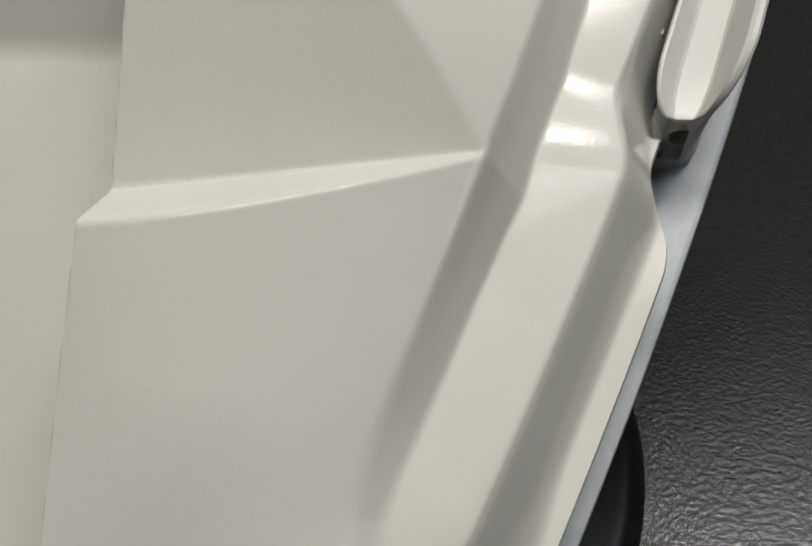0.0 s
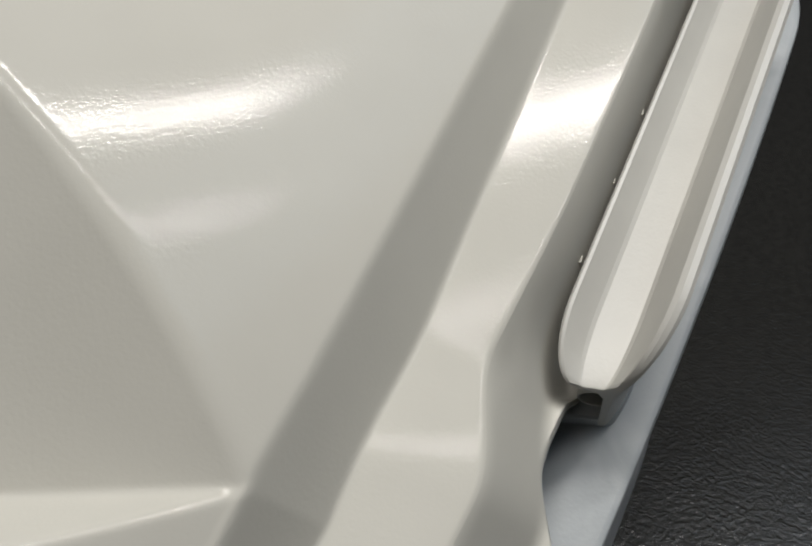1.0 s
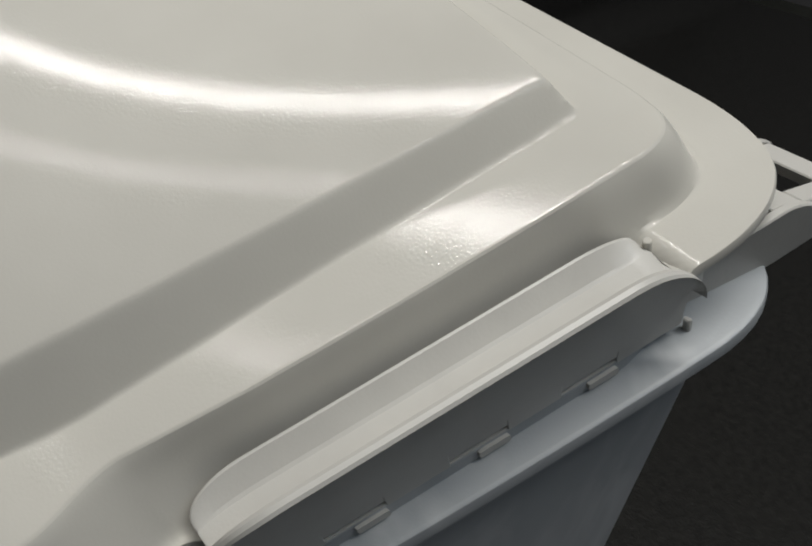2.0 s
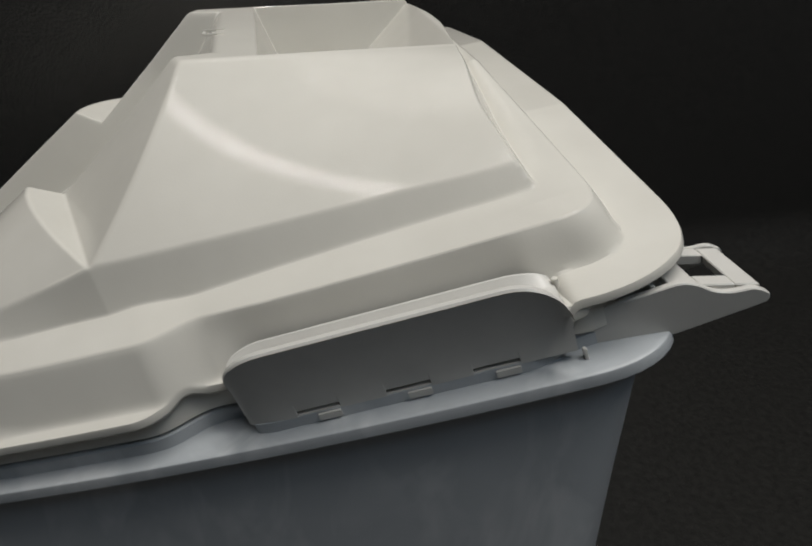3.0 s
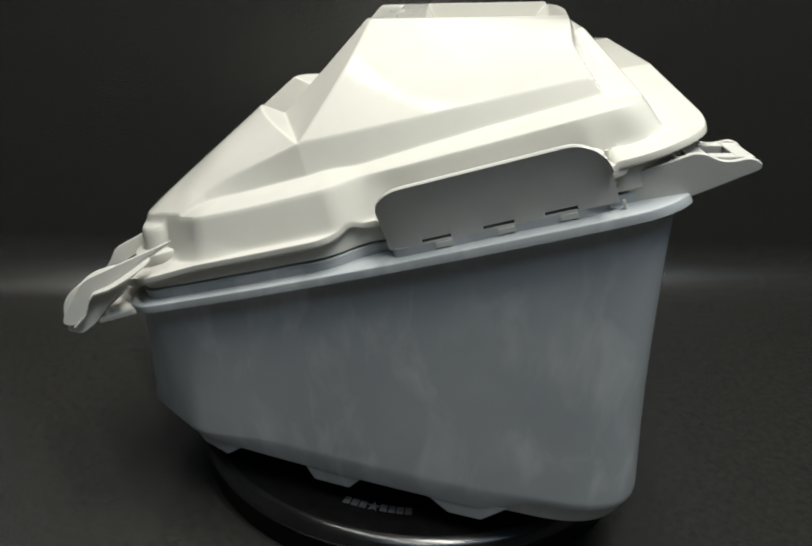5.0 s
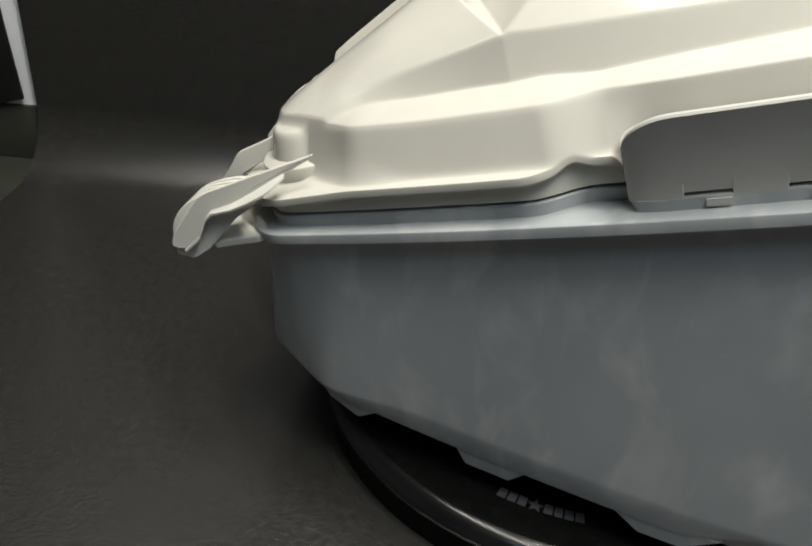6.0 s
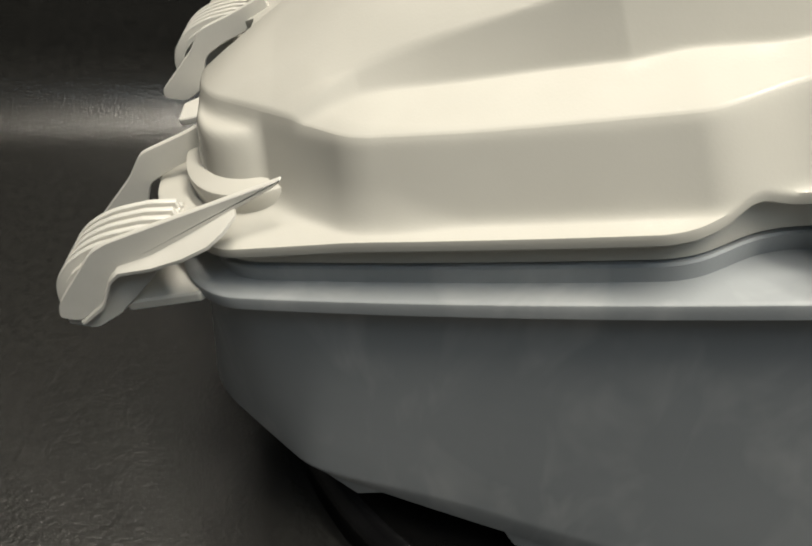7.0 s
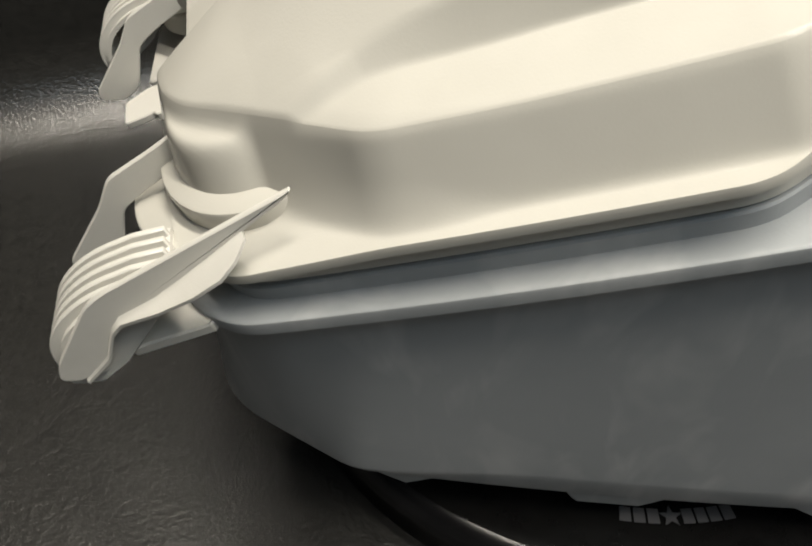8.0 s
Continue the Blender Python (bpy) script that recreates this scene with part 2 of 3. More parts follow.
def build_lid():
    lid = thing("bin_lid", "off-white moulded plastic lid with stepped hump and grip recess", "lid")
    ou, ov = outline(AROUND, side=0.0185, front=0.043, nose=0.016, back=0.036, jog=0.008, bay=0.0085, early=0.0095, soft=0.029)
    du, dv = outline(AROUND)
    # the middle of the deck, on lines along and across, so that trough and recess have straight walls
    half = 0.0985
    lines_v = np.unique(np.round(np.concatenate([np.linspace(0, 0.068, 18), np.arange(0.068, 0.0925, 0.0005), np.linspace(0.0925, half, 5)]), 5))
    lines_v = np.concatenate([-lines_v[:0:-1], lines_v])
    inner_u = np.unique(np.round(np.concatenate([np.linspace(-0.19, -0.13, 40), np.linspace(-0.13, -0.04, 90), np.linspace(-0.04, 0.030, 30), np.arange(0.030, 0.046, 0.0005),
                                                 np.linspace(0.046, 0.150, 60), np.arange(0.150, 0.1695, 0.0006)]), 5))
    lo_u, hi_u = np.full(len(lines_v), -0.40), np.full(len(lines_v), -0.10)
    lo_b, hi_b = np.full(len(lines_v), 0.10), np.full(len(lines_v), 0.30)
    for _ in range(40):
        mid = (lo_u + hi_u) / 2
        out = outside(mid, lines_v) > 0
        lo_u, hi_u = np.where(out, mid, lo_u), np.where(out, hi_u, mid)
        mid = (lo_b + hi_b) / 2
        out = outside(mid, lines_v) > 0
        lo_b, hi_b = np.where(out, lo_b, mid), np.where(out, mid, hi_b)
    rings = []
    for v, ua, ub in zip(lines_v, hi_u, lo_b):
        us = np.concatenate([np.linspace(ua, -0.19, 45)[:-1], inner_u, np.linspace(inner_u[-1], ub, 12)[1:]])
        vs = np.full(len(us), v)
        rings.append(place_rings(us, vs, lid_height(us, vs)))
    bm = loft(rings, closed=False)
    # the rest of the deck, on rings
    rings = []
    for f in np.concatenate([np.linspace(0.20, 0.45, 40), np.linspace(0.45, 1.0, 210)[1:]]):
        u, v = CENTRE + (du - CENTRE) * f, dv * f
        rings.append(place_rings(u, v, lid_height(u, v)))
    deck = loft(rings)
    for side in (-1, 1):
        bmesh.ops.bisect_plane(deck, geom=list(deck.verts) + list(deck.edges) + list(deck.faces), plane_co=(0, side * half, 0), plane_no=(0, 1, 0), dist=1e-7)
    bmesh.ops.delete(deck, geom=[f for f in deck.faces if abs(f.calc_center_median().y) < half], context="FACES")
    spare = bpy.data.meshes.new("deck")
    deck.to_mesh(spare)
    deck.free()
    bm.from_mesh(spare)
    bpy.data.meshes.remove(spare)
    rings = [place_rings(du, dv, lid_height(du, dv))]
    for f in np.linspace(0.0, 1.0, 26)[1:]:
        u, v = du + (ou - du) * f, dv + (ov - dv) * f
        rings.append(place_rings(u, v, lid_height(u, v)))
    edge = lid_height(ou, ov)
    cu, cv = outline(AROUND, side=0.0115, front=0.036, nose=0.010, back=0.030, jog=0.008, bay=0.008, early=0.0075, late=0.003, soft=0.035)
    for s, du in ((1.002, 0.0015), (1.002, 0.0045), (0.996, 0.006)):
        rings.append(place_rings(CENTRE + (ou - CENTRE) * s, ov * s, edge - du))
    rings.append(place_rings(cu, cv, edge - 0.007))
    rings.append(place_rings(cu, cv, np.full(AROUND, 0.0100)))
    rings.append(place_rings(CENTRE + (cu - CENTRE) * 0.985, cv * 0.985, np.full(AROUND, 0.0100)))
    loft(rings, bm=bm)
    part("shell", bm, LID, lid, sharp=32)
    return lid


def build_bin():
    body = thing("storage_bin", "pale grey plastic bin with slanting rim, scuffed sides", "storage bin")
    n = 360
    cu, cv = outline(n, side=0.0122, front=0.0375, nose=0.011, back=0.029, jog=0.008, bay=0.008, early=0.0078, soft=0.035)
    fu, fv = outline(n, side=0.0245, front=0.052, nose=0.030, back=0.0170, jog=0.0, soft=0.024)
    # the flange ends in a pointed wing outside each lug
    wing = (fu > 0.178) & (np.abs(fv) < 0.2865)
    pull = np.where(wing, (0.178 - CENTRE) / (np.where(wing, fu, 1.0) - CENTRE), 1.0)
    fu, fv = CENTRE + (fu - CENTRE) * pull, fv * pull
    iu, iv = outline(n, side=0.013, front=0.041, nose=0.028, back=0.002, jog=0.0, soft=0.02)
    top = lambda us, vs, w, s=1.0: [tilted(CENTRE + (a - CENTRE) * s, b * s, w) for a, b in zip(us, vs)]
    rings = [top(cu, cv, 0.0120, 0.97), top(cu, cv, 0.0080, 0.980), top(cu, cv, 0.0080, 0.998), top(cu, cv, 0.0072, 1.002), top(cu, cv, 0.002, 1.002), top(cu, cv, 0.0, 1.002), top(fu, fv, -0.0008, 0.990), top(fu, fv, -0.0010, 0.996),
             top(fu, fv, -0.0014, 0.9985), top(fu, fv, -0.0024), top(fu, fv, -0.0080, 1.0005), top(fu, fv, -0.0087, 0.9985), top(iu, iv, -0.0094, 1.004), top(iu, iv, -0.0175)]
    head = [Vector(p) for p in rings[-1]]
    # walls run down with a little draft to the belly, then turn in to the underside
    drop_u, drop_v = outline(n, side=0.001, front=0.010, nose=0.008, back=0.019, jog=0.0, soft=0.036)
    foot_u, foot_v = outline(n, side=-0.004, front=0.000, nose=-0.014, back=0.021, jog=0.0, soft=0.040)
    belly = [Vector((a, b, 0.040 + 0.012 * float(step(-0.22, -0.12, a)) + 0.004 * float(step(0.04, 0.14, a)))) for a, b in zip(drop_u, drop_v)]
    low = [Vector((a, b, 0.034 + 0.016 * float(step(0.05, 0.11, a)))) for a, b in zip(foot_u, foot_v)]
    for f in (0.15, 0.3, 0.45, 0.6, 0.75, 0.84):
        rings.append([h.lerp(q, f) for h, q in zip(head, belly)])
    # the wall rolls over into the underside
    for k in range(9):
        f = k / 9
        rings.append([h.lerp(q, 0.965) * (1 - f) ** 2 + q * 2 * f * (1 - f) + r * f ** 2 for h, q, r in zip(head, belly, low)])
    rings.append(low)
    rings.append([Vector((CENTRE + (p.x - CENTRE) * 0.97, p.y * 0.97, 0.033)) for p in low])
    rings.append([Vector((CENTRE + (p.x - CENTRE) * 0.75, p.y * 0.75, 0.033)) for p in low])
    rings.append([Vector((CENTRE + (p.x - CENTRE) * 0.6, p.y * 0.6, 0.001)) for p in low])
    bm = loft(rings, caps=(True, True))
    part("body", bm, BIN, body, sharp=28)
    return body


lid_thing = build_lid()
bin_thing = build_bin()

# ---- fittings of the bin ----
def clip_place(side):
    """Places along the bin's long side: s along it, o outward, w off the rim plane."""
    def place(s, o, w):
        return tilted(-0.0285 + s, side * (0.2561 + 0.215 * s + o), w)
    return place


CLIP_LENGTH = 0.1695
SLOTS = (0.0386, 0.0860, 0.1305)


def clip_section(s):
    """Front plate with a flared upper half and a thick lip, the channel's floor, and the lower inner wall."""
    d = min(s, CLIP_LENGTH - s)
    near = s < CLIP_LENGTH - s
    r_out, r_in = (0.026, 0.024) if near else (0.027, 0.024)
    arc = lambda r: 1.0 if d >= r else math.sqrt(max(0.0, 1 - (1 - d / r) ** 2))
    foot = 0.0094 if any(abs(s - c) < 0.0115 for c in SLOTS) else 0.0054
    low = 0.0285
    foot_out = 0.0355 if near else low
    out = lambda w: foot_out + (w - foot_out) * arc(r_out)
    slim = (lambda o: -0.0170 + (o + 0.0170) * (0.42 + 0.58 * arc(0.024))) if near else (lambda o: o)
    inn = lambda w: 0.0350 + (w - 0.0350) * arc(r_in)
    lip = [(-0.0012, 0.0522), (-0.0004, 0.0537), (-0.0013, 0.0549), (-0.0030, 0.0553), (-0.0046, 0.0547), (-0.0054, 0.0533)]
    wall = [(-0.0108, 0.0375), (-0.0120, 0.0362), (-0.0228, 0.0358), (-0.0241, 0.0366), (-0.0290, 0.0425), (-0.0298, 0.0435), (-0.0308, 0.0437), (-0.0315, 0.0429)]
    points = [(-0.0092, foot), (-0.0084, 0.0140), (-0.0064, low)] + [(o, out(w)) for o, w in lip]
    points += [(o, min(inn(w), out(w)) if o > -0.02 else inn(w)) for o, w in wall]
    points += [(-0.0268, inn(0.0345)), (-0.0252, 0.0330), (-0.0150, 0.0326), (-0.0105, low), (-0.0118, 0.0140), (-0.0124, foot)]
    return [(slim(o), w) for o, w in points]


def build_clip(side):
    clip = thing("side_clip", "off-white plastic snap clip with a channel top along the rim", "clip", "clips along the rim")
    place = clip_place(side)
    marks = {0.0, CLIP_LENGTH}
    marks |= {0.022 * (1 - math.cos(math.pi / 2 * k / 10)) for k in range(11)}
    marks |= {CLIP_LENGTH - m for m in list(marks)}
    for c in SLOTS:
        marks |= {c - 0.0117, c - 0.0113, c + 0.0113, c + 0.0117}
    marks |= {0.02 + 0.012 * k for k in range(12)}
    rings = [[place(s, o, w) for o, w in clip_section(s)] for s in sorted(marks)]
    part("cover", loft(rings, caps=(True, True)), CLIP, clip, sharp=18)
    tube = []
    for r in (0.0074, 0.0068):
        row = [[place(s, -0.0205 + r * math.cos(2 * math.pi * k / 20), 0.0195 + r * math.sin(2 * math.pi * k / 20)) for k in range(20)] for s in (0.034, CLIP_LENGTH + 0.002)]
        tube.append(row)
    part("hinge_tube", loft([tube[1][1], tube[0][1], tube[0][0], tube[1][0], tube[1][1]]), CLIP, clip)
    circle = lambda r, s: [place(s, -0.0165 + r * math.cos(2 * math.pi * k / 24), 0.0195 + r * math.sin(2 * math.pi * k / 24)) for k in range(24)]
    part("hinge_barrel", loft([circle(0.0058, 0.032), circle(0.0060, 0.0038), circle(0.0057, 0.0028), circle(0.0051, 0.0028), circle(0.0048, 0.0040), circle(0.0046, 0.032)]), CLIP, clip)
    for c in SLOTS:
        web = [(c - 0.0114, 0.0050), (c + 0.0114, 0.0050), (c + 0.0114, 0.0070), (c - 0.0114, 0.0070)]
        part("slot_web", slab(web, lambda p, d: place(p[0], d, p[1]), -0.0120, -0.0094), CLIP, clip)
        outline_k = rounded([(c - 0.0015, 0.0012), (c + 0.0108, 0.0012), (c + 0.0108, 0.0050), (c - 0.0015, 0.0050)], 0.0008, 2)
        part("hinge_knuckle", slab(outline_k, lambda p, d: place(p[0], d, p[1]), -0.018, -0.0077), CLIP, clip)
    return clip


def build_bracket(side):
    """The carrying lug at the bin's high end."""
    lug = thing("corner_bracket", "off-white plastic lug with a rectangular hole at the rim's corner", "bracket", "lugs at the corners")
    cheek_outline = rounded([(0.148, -0.004), (0.150, 0.020), (0.178, 0.0225), (0.197, 0.0255), (0.204, 0.0235), (0.213, 0.0165), (0.221, 0.0145), (0.231, 0.0150), (0.2375, 0.010),
                             (0.236, 0.0055), (0.205, -0.001), (0.190, -0.004)], 0.004)
    lug_place = lambda u, v, w: tilted(0.148 + (u - 0.148) * 0.92, side * (v + 0.28 * (u - 0.229)), w)
    part("near_cheek", slab(cheek_outline, lambda p, d: lug_place(p[0], d, p[1]), 0.2945, 0.2985, 0.0006, 1), CLIP, lug)
    part("far_cheek", slab(cheek_outline, lambda p, d: lug_place(p[0], d, p[1] + 0.002), 0.254, 0.257, 0.0006, 1), CLIP, lug)

    def plate(u, v):
        return 0.0215 - 0.22 * (u - 0.20)

    def deck_strip(name, u0, u1, v0, v1, thick=0.003):
        bm = bmesh.new()
        vs = [bm.verts.new(lug_place(u, v, plate(u, v) - dz)) for dz in (0, thick) for u, v in ((u0, v0), (u1, v0), (u1, v1), (u0, v1))]
        for q in ((0, 1, 2, 3), (7, 6, 5, 4), (0, 4, 5, 1), (1, 5, 6, 2), (2, 6, 7, 3), (3, 7, 4, 0)):
            bm.faces.new([vs[i] for i in q])
        bmesh.ops.recalc_face_normals(bm, faces=bm.faces)
        bmesh.ops.bevel(bm, geom=list(bm.edges), offset=0.0006, segments=1, affect="EDGES")
        part(name, bm, CLIP, lug)

    deck_strip("bar", 0.194, 0.2075, 0.257, 0.2945, 0.006)
    deck_strip("bar", 0.2235, 0.2345, 0.257, 0.2945, 0.006)
    deck_strip("bar", 0.2075, 0.2235, 0.2855, 0.2945, 0.006)
    deck_strip("bar", 0.2075, 0.2235, 0.257, 0.2645, 0.006)
    deck_strip("fin", 0.1845, 0.1875, 0.257, 0.2945, 0.008)
    return lug


LATCH_PLATE = [(-0.223, 0.0475), (-0.227, 0.0446), (-0.245, 0.0392), (-0.272, 0.0312), (-0.294, 0.0252), (-0.312, 0.0235), (-0.319, 0.0190), (-0.330, 0.0060),
               (-0.346, -0.0020), (-0.356, 0.0030), (-0.350, 0.0120), (-0.320, 0.0350), (-0.311, 0.0378), (-0.278, 0.0415)]
LATCH_EDGE = [(-0.2480, 0.0384, 0.0030), (-0.254, 0.0366, 0.0095), (-0.262, 0.0342, 0.0125), (-0.276, 0.0300, 0.0112), (-0.294, 0.0252, 0.0070), (-0.312, 0.0235, 0.0035), (-0.319, 0.0190, 0.0022),
              (-0.330, 0.0060, 0.0016), (-0.346, -0.0020, 0.0010)]


def build_latch(inner, outer):
    """A swing latch over the low end: two arms and a ribbed thumb grip between them."""
    latch = thing("end_latch", "off-white plastic latch with ribbed thumb grip at the low end", "latch", "latches at the low end")
    sign = 1 if outer > inner else -1
    plate = rounded(LATCH_PLATE, 0.004, 4)
    place = lambda p, d: tilted(p[0], d, p[1])
    part("arm", slab(plate, place, outer - sign * 0.003, outer, 0.0006, 1), LATCH, latch)
    # a ledge along the arm's lower edge, wide at the lid and fading towards the grip
    rings = []
    for u, w, wide in LATCH_EDGE:
        rings.append([tilted(u, outer - sign * 0.001, w + 0.0012), tilted(u, outer + sign * wide, w - 0.18 * wide), tilted(u, outer + sign * wide, w - 0.18 * wide - 0.0016),
                      tilted(u, outer - sign * 0.001, w - 0.0008)])
    part("flange", loft(rings, caps=(True, True)), LATCH, latch, sharp=30)
    under = rounded([(-0.268, 0.0230), (-0.300, 0.0120), (-0.309, 0.0060), (-0.330, -0.0075), (-0.346, -0.0130), (-0.359, -0.0060), (-0.350, 0.0080), (-0.320, 0.0260), (-0.294, 0.0270)], 0.003, 3)
    part("stiffener", slab(under, place, outer - sign * 0.009, outer - sign * 0.006, 0.0006, 1), LATCH, latch)
    back = [(-0.262, 0.051), (-0.262, 0.036), (-0.300, 0.0285), (-0.3145, 0.0235), (-0.319, 0.0170), (-0.330, 0.0010), (-0.343, -0.0030), (-0.356, 0.0035), (-0.354, 0.0095),
            (-0.324, 0.0295), (-0.311, 0.0415), (-0.287, 0.0455)]
    part("arm", slab(rounded(back, 0.004, 4), place, inner, inner + sign * 0.003, 0.0006, 1), LATCH, latch)
    width = abs(outer - inner) - 0.006
    across = lambda f: inner + sign * (0.003 + width * f)
    def thumb(r, h, k):
        """The grip's curve: from under its tip up and over, then in towards the lid."""
        bow = [(-0.314 - r * math.sin(math.pi / 2 * j / k), 0.003 + h * math.cos(math.pi / 2 * j / k)) for j in range(k + 1)]
        return [(-0.288, 0.003 + h - 0.0035), (-0.301, 0.003 + h - 0.0005)] + bow

    rings = []
    for k in range(15):
        f = 0.46 + 0.54 * k / 14
        rings.append([tilted(u, across(f), w) for u, w in thumb(0.0370, 0.0265, 9) + thumb(0.0340, 0.0235, 9)[::-1]])
    part("grip", loft(rings, caps=(True, True)), LATCH, latch, sharp=50)
    for k in range(5):
        f = 0.52 + 0.40 * k / 4
        part("rib", slab(thumb(0.0415, 0.0310, 12) + thumb(0.0340, 0.0235, 12)[::-1], lambda p, e: tilted(p[0], e, p[1]), across(f) - 0.0015, across(f) + 0.0015, 0.0006, 1), LATCH, latch)
    return latch


def build_ear(middle):
    """Two rounded terraces under a latch, the lower one standing further out."""
    ear = thing("lid_ear", "off-white rounded plastic ear of the lid under a latch", "lid ear", "ears under the latches")
    def arc(u0, along, across, w):
        turns = [math.pi * (0.36 + 1.28 * k / 44) for k in range(45)]
        return [tilted(u0 + along * math.cos(a), middle + across * math.sin(a), w) for a in turns]

    # the upper terrace runs out from the lid's nose
    flare = [(0.0390, 0.0445, 0.0384), (0.0432, 0.0498, 0.0378), (0.0455, 0.0530, 0.0370),
             (0.0500, 0.0580, 0.0362), (0.0513, 0.0593, 0.0357), (0.0520, 0.0600, 0.0344), (0.0522, 0.0602, 0.0220)]
    part("upper_terrace", loft([arc(-0.236, a, c, w) for a, c, w in flare], caps=(True, True)), LID, ear)
    tier = [(0.0490, 0.0530, 0.0238), (0.0515, 0.0550, 0.0231), (0.0523, 0.0558, 0.0220), (0.0525, 0.0560, 0.0100)]
    part("lower_terrace", loft([arc(-0.258, a, c, w) for a, c, w in tier], caps=(True, True)), LID, ear)
    return ear


def build_catch(middle):
    catch = thing("latch_catch", "off-white plastic tongue on the bin's rim under a latch", "catch", "catches under the latches")
    lower = rounded([(-0.286, -0.038), (-0.286, 0.036), (-0.322, 0.034), (-0.328, -0.033)], 0.003)
    part("tongue", slab(lower, lambda p, d: tilted(p[0], middle + p[1], d), -0.0095, -0.0035, 0.001, 1), LATCH, catch)
    return catch


def build_feet(body):
    for x0, x1, x2, x3 in ((0.004, 0.032, 0.061, 0.083), (-0.106, -0.094, -0.060, -0.044), (-0.226, -0.212, -0.184, -0.160)):
        for side in (-1, 1):
            bm = bmesh.new()
            corners = []
            for x, z in ((x0, 0.040), (x3, 0.040), (x2, 0.018), (x1, 0.018)):
                v = float(rim_line(np.array(x))) - 0.0285 - (0.004 if z < 0.03 else 0.0)
                if x < -0.2:
                    v -= 0.010
                corners.append((x, v, z))
            vs = [bm.verts.new((x, side * (v - d), z)) for d in (0, 0.06) for x, v, z in corners]
            for q in ((0, 1, 2, 3), (7, 6, 5, 4), (0, 4, 5, 1), (1, 5, 6, 2), (2, 6, 7, 3), (3, 7, 4, 0)):
                bm.faces.new([vs[i] for i in q])
            bmesh.ops.recalc_face_normals(bm, faces=bm.faces)
            bmesh.ops.bevel(bm, geom=list(bm.edges), offset=0.0012, segments=2, affect="EDGES")
            part("foot", bm, BIN, body)


def build_hook(side):
    """The downturned end of the lid's lip beside the clip, with a small pin."""
    hook_outline = rounded([(0.1345, 0.0310), (0.1540, 0.0322), (0.1500, 0.0225), (0.1395, 0.0220)], 0.003, 3)
    part("lip_hook", slab(hook_outline, lambda p, d: tilted(p[0], side * (d - 0.09 * (p[1] - 0.036)), p[1]), 0.250, 0.2825, 0.0012, 2), LID, lid_thing)
    pin = [(0.1422 + 0.0017 * math.cos(2 * math.pi * k / 12), 0.2668 + 0.0017 * math.sin(2 * math.pi * k / 12)) for k in range(12)]
    part("pin", slab(pin, lambda p, d: tilted(p[0], side * p[1], d), 0.015, 0.0385, 0.0004, 1), LID, lid_thing)


def build_emboss():
    """A small raised mark on the bridge, too worn to read."""
    for u0, u1, v0, v1 in ((0.007, 0.021, -0.0160, -0.0140), (0.007, 0.009, -0.0140, -0.0060), (0.013, 0.015, -0.0140, -0.0080), (0.007, 0.021, 0.0000, 0.0020), (0.019, 0.021, 0.0020, 0.0090)):
        mark_outline = [(u0, v0), (u1, v0), (u1, v1), (u0, v1)]
        part("embossed_bar", slab(mark_outline, lambda p, d: tilted(p[0], p[1], float(crest(p[0])) + d), -0.001, 0.0005), LID, lid_thing)


def build_nubs(side):
    for u0 in (0.0115, 0.041, 0.069):
        v0 = 0.2274 + 0.215 * (u0 - 0.0115)
        nub = rounded([(u0 - 0.0016, v0 - 0.004), (u0 - 0.0016, v0 + 0.0035), (u0 + 0.0016, v0 + 0.0035), (u0 + 0.0016, v0 - 0.004)], 0.0008, 2)
        part("nub", slab(nub, lambda p, d: tilted(p[0], side * p[1], d), 0.016, 0.0355), LID, lid_thing)


def build_hinge_base(side):
    """The step of the bin's rim that carries a clip's hinge."""
    place = clip_place(side)
    plan = [(0.000, -0.032), (0.002, -0.0110), (0.012, -0.0092), (0.146, -0.0092), (0.164, -0.0140), (0.174, -0.032)]
    part("hinge_base", slab(rounded(plan, 0.003, 3), lambda p, d: place(p[0], p[1], d), -0.004, 0.0066, 0.0008, 1), BIN, bin_thing)
    post = [(0.1712, -0.0105), (0.1712, -0.0075), (0.1732, -0.0075), (0.1732, -0.0105)]
    part("hinge_stop", slab(post, lambda p, d: place(p[0], p[1], d), -0.003, 0.0062, 0.0005, 1), CLIP, bin_thing)


for side in (-1, 1):
    build_nubs(side)
    build_hinge_base(side)
    build_hook(side)
    build_clip(side)
    build_bracket(side)
build_latch(-0.103, -0.173)
build_latch(0.042, 0.120)
for middle, ear in ((-0.131, -0.101), (0.084, 0.101)):
    build_ear(ear)
    build_catch(middle)
build_feet(bin_thing)
build_emboss()
tab = thing("end_tab", "small off-white plastic tab between the latches", "tab")
part("tongue", slab(rounded([(-0.27, 0.004), (-0.318, 0.0035), (-0.319, 0.0075), (-0.325, 0.0070), (-0.339, 0.0085), (-0.340, 0.031), (-0.324, 0.037), (-0.27, 0.030)], 0.002, 2), lambda p, d: tilted(p[0], p[1], d), -0.004, 0.001, 0.0008, 1), LATCH, tab)

# ---- turntable ----
def lathe(profile, count=128, centre=(0, 0)):
    rings = []
    for r, z in profile:
        rings.append([Vector((centre[0] + r * math.cos(2 * math.pi * i / count), centre[1] + r * math.sin(2 * math.pi * i / count), z)) for i in range(count)])
    return loft(rings, caps=(True, True))


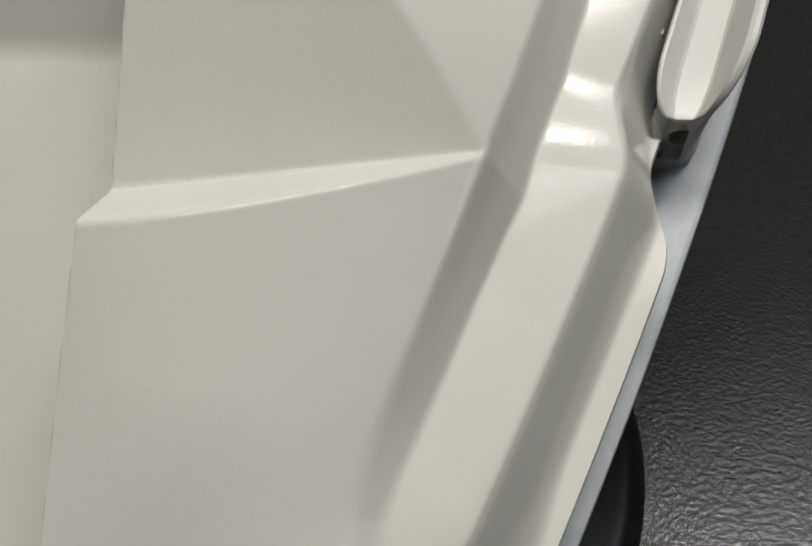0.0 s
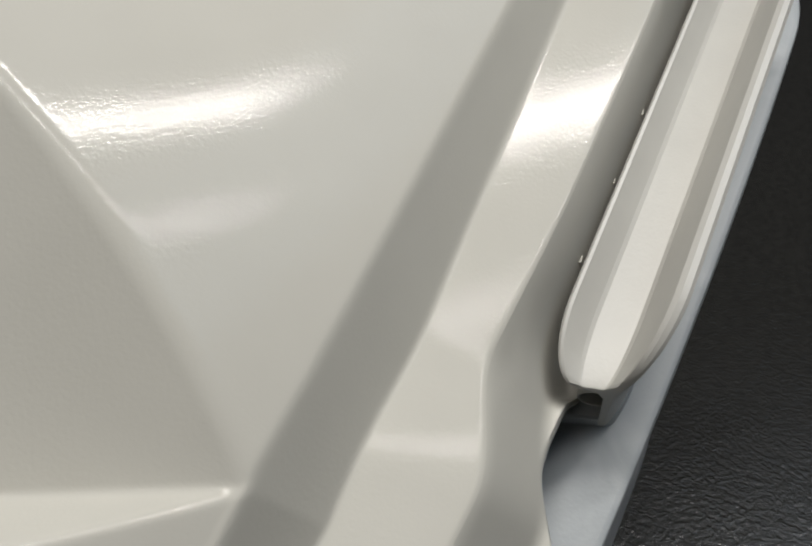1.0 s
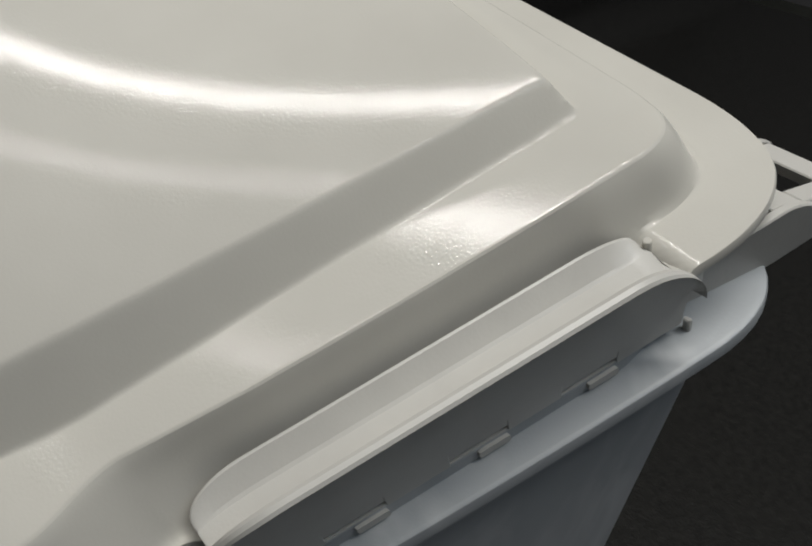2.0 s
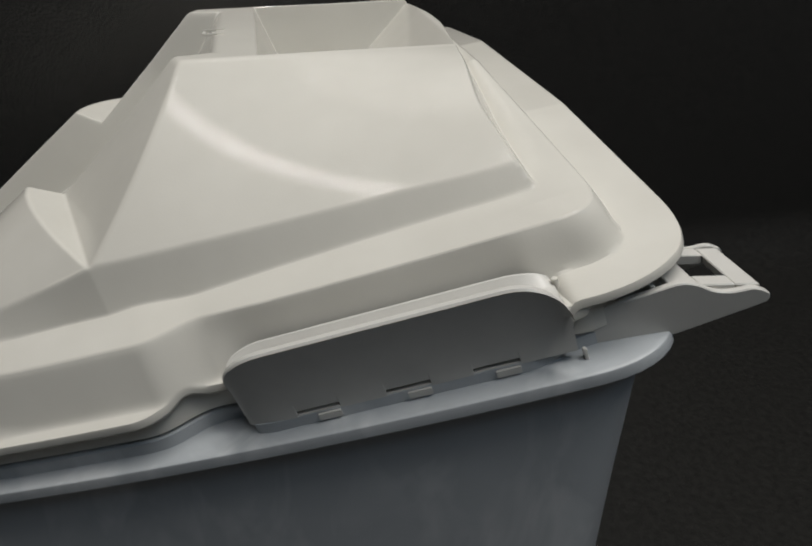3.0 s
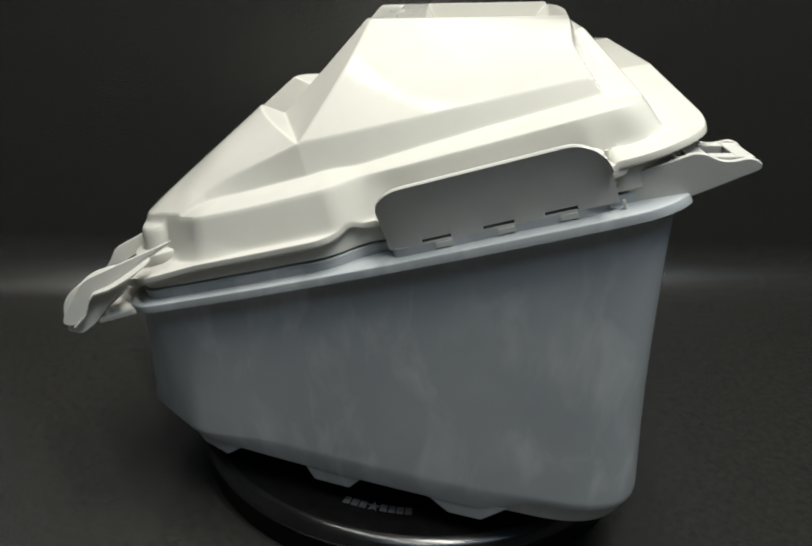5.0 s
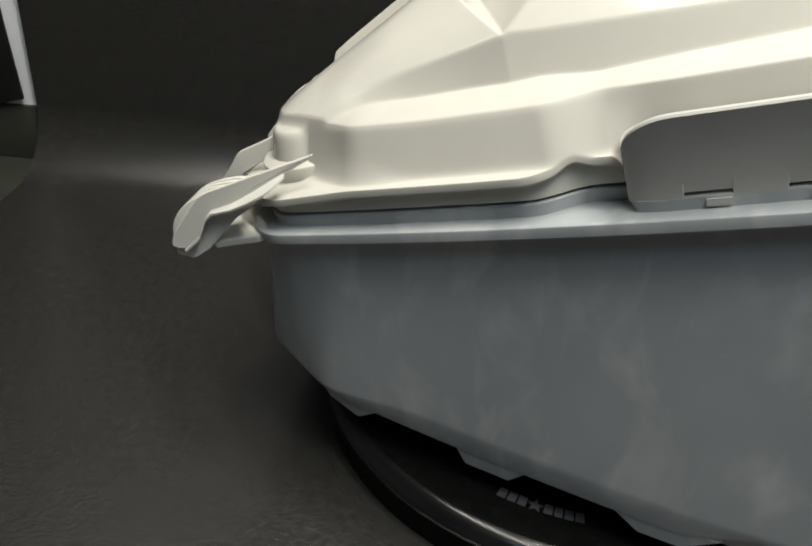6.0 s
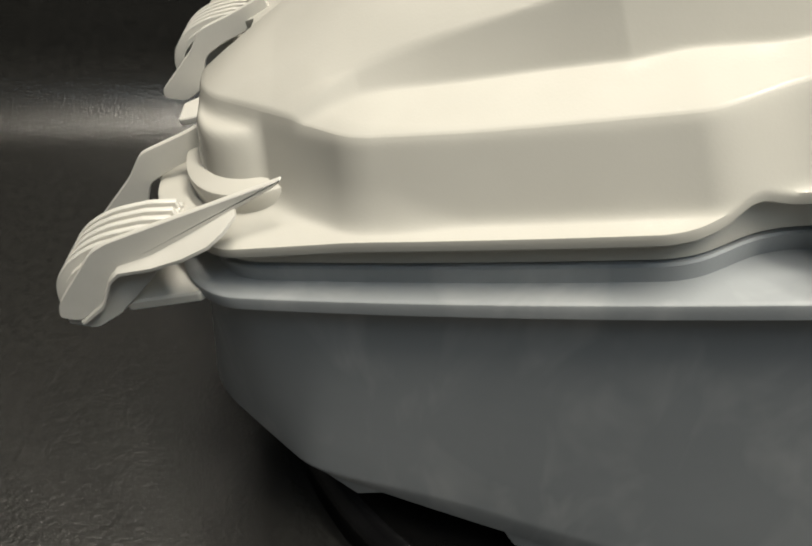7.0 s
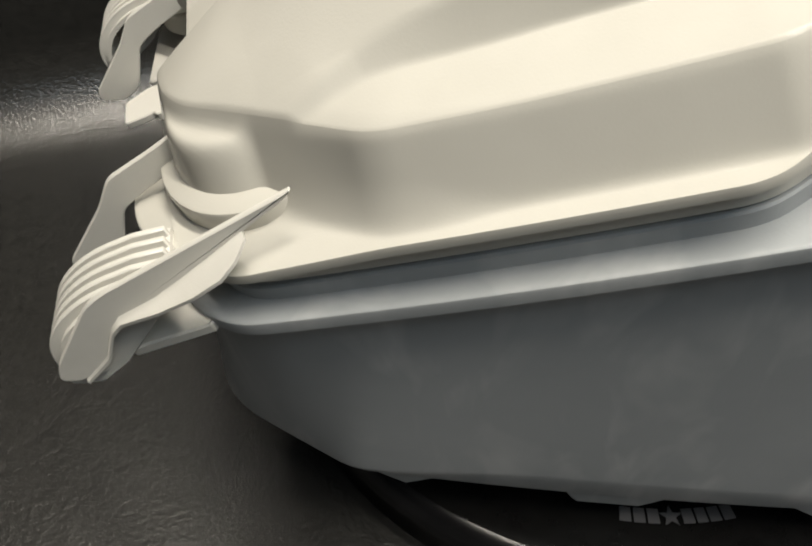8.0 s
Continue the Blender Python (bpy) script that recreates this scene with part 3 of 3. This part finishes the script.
table = thing("turntable", "glossy black round display turntable under the bin", "turntable")
part("disc", lathe([(0.02, -0.0005), (0.228, -0.0005), (0.234, -0.0015), (0.234, -0.0165), (0.02, -0.0165)], centre=(-0.003, -0.016)), BLACK, table)
part("rim", lathe([(0.2342, -0.0160), (0.2342, -0.0014), (0.237, -0.0022), (0.241, -0.0044), (0.2445, -0.0080), (0.2465, -0.0130), (0.2455, -0.0165)], centre=(-0.003, -0.016)), RIM, table, "satin rounded rim")
part("base", lathe([(0.02, -0.0165), (0.238, -0.019), (0.241, -0.022), (0.242, -0.045), (0.02, -0.045)], centre=(-0.003, -0.016)), BLACK, table)

def ring_place(p, d):
    """Along the turntable's edge: p is the way round in metres and the way in from it."""
    r = 0.200 - p[1]
    a = radians(-109.0) + p[0] / 0.2
    return Vector((r * math.cos(a), -0.02 + r * math.sin(a), d))


mark = thing("printed_mark", "row of small grey printed blocks and a star on the turntable", "printed mark")
for x0, x1 in ((0.000, 0.0065), (0.0080, 0.0145), (0.0160, 0.0225), (0.036, 0.0425), (0.044, 0.0500), (0.0515, 0.0580), (0.0595, 0.0660)):
    part("block", slab([(x0, -0.0045), (x1, -0.0045), (x1, 0.0045), (x0, 0.0045)], ring_place, -0.0004, 0.0001), PRINT, mark)
star = []
for k in range(10):
    r = 0.0068 if k % 2 == 0 else 0.0028
    star.append((0.0293 + r * math.sin(math.pi * k / 5), r * math.cos(math.pi * k / 5)))
part("star", slab(star, ring_place, -0.0004, 0.0001), PRINT, mark)

# ---- backdrop ----
FLOOR = -0.045
SWEEP = Matrix.Rotation(radians(7.0), 4, "Z")


def sheet_profile():
    pts = [(-1.28 + 0.19 * k, FLOOR) for k in range(8)]
    r, at = 0.090, 0.300
    for k in range(0, 25):
        a = math.pi / 2 * k / 24
        pts.append((at + r * math.sin(a), FLOOR + r * (1 - math.cos(a))))
    pts += [(at + r, 0.5), (at + r, 1.3)]
    return pts


bm = bmesh.new()
prof = sheet_profile()
cols = [[bm.verts.new(SWEEP @ Vector((x, y, z))) for y, z in prof] for x in (-0.722, -0.5, -0.25, 0, 0.25, 0.5, 1.0, 1.8)]
for a, c in zip(cols, cols[1:]):
    for i in range(len(prof) - 1):
        bm.faces.new((a[i], c[i], c[i + 1], a[i + 1]))
sheet = part("backdrop", bm, CLOTH)
tagged(sheet, "black grained leatherette sheet swept up into a backdrop", "backdrop", kind="structure")

# ---- the table and what stands beside the sheet ----
TABLE, t, b = material("dark_table", (0.03, 0.032, 0.026), 0.3, spec=0.5)
coloured(t, b, 8.0, (0.024, 0.026, 0.02), (0.04, 0.042, 0.034))
BOARD, t, b = material("black_board", (0.008, 0.008, 0.008), 0.7, spec=0.2)
coloured(t, b, 12.0, (0.006, 0.006, 0.006), (0.011, 0.011, 0.011))
PAINT, t, b = material("grey_room_paint", (0.12, 0.12, 0.12), 0.8, spec=0.2)
coloured(t, b, 2.0, (0.11, 0.11, 0.112), (0.14, 0.14, 0.142))


def box(x0, x1, y0, y1, z0, z1, turn=Matrix.Identity(4), bevel=0.0):
    bm = slab([(x0, y0), (x1, y0), (x1, y1), (x0, y1)], lambda p, d: turn @ Vector((p[0], p[1], d)), z0, z1, bevel)
    return bm


desk = thing("table", "dark table top under the backdrop sheet", "table")
part("top", box(-1.5, 1.9, -1.3, 1.05, FLOOR - 0.035, FLOOR - 0.003, SWEEP, 0.003), TABLE, desk)
for lx, ly in ((-1.4, -1.2), (1.8, -1.2), (-1.4, 0.85), (1.8, 0.85)):
    part("leg", box(lx - 0.03, lx + 0.03, ly - 0.03, ly + 0.03, -0.78, FLOOR - 0.035, SWEEP), TABLE, desk)
panel = thing("white_board", "white board beside the black backdrop, raised on an added dark block", "board")
part("sheet", box(-1.20, -0.60, 0.402, 0.408, 0.030, 0.9, SWEEP, 0.001), WHITE, panel)
# dark block added under the raised board, where bare table would show
part("added_base", box(-1.20, -0.60, 0.398, 0.440, FLOOR - 0.003, 0.034, SWEEP, 0.002), TABLE, panel, "added dark block in place of bare table")
dark = thing("black_board", "black board leaning in front of a white board", "board")
part("sheet", slab([(-1.2, 0.010), (-0.800, 0.030), (-0.741, 0.0455), (-0.800, 0.9), (-1.2, 0.9)], lambda p, d: SWEEP @ Vector((p[0], d, p[1])), 0.390, 0.396, 0.001), BOARD, dark)
part("added_base", box(-1.15, -0.85, 0.380, 0.3965, FLOOR - 0.003, 0.022, SWEEP, 0.002), BOARD, dark)

room = [("wall_north", box(-2.6, 2.6, 3.0, 3.1, -0.78, 2.35)), ("wall_south", box(-2.6, 2.6, -3.2, -3.1, -0.78, 2.35)), ("wall_west", box(-2.7, -2.6, -3.1, 3.0, -0.78, 2.35)),
        ("wall_east", box(2.6, 2.7, -3.1, 3.0, -0.78, 2.35)), ("ceiling", box(-2.6, 2.6, -3.1, 3.0, 2.35, 2.45)), ("floor", box(-2.6, 2.6, -3.1, 3.0, -0.88, -0.78))]
for name, bm in room:
    tagged(part(name, bm, PAINT), "plain grey " + name.split("_")[0] + " of the dim room around the table", name.split("_")[0], kind="structure")
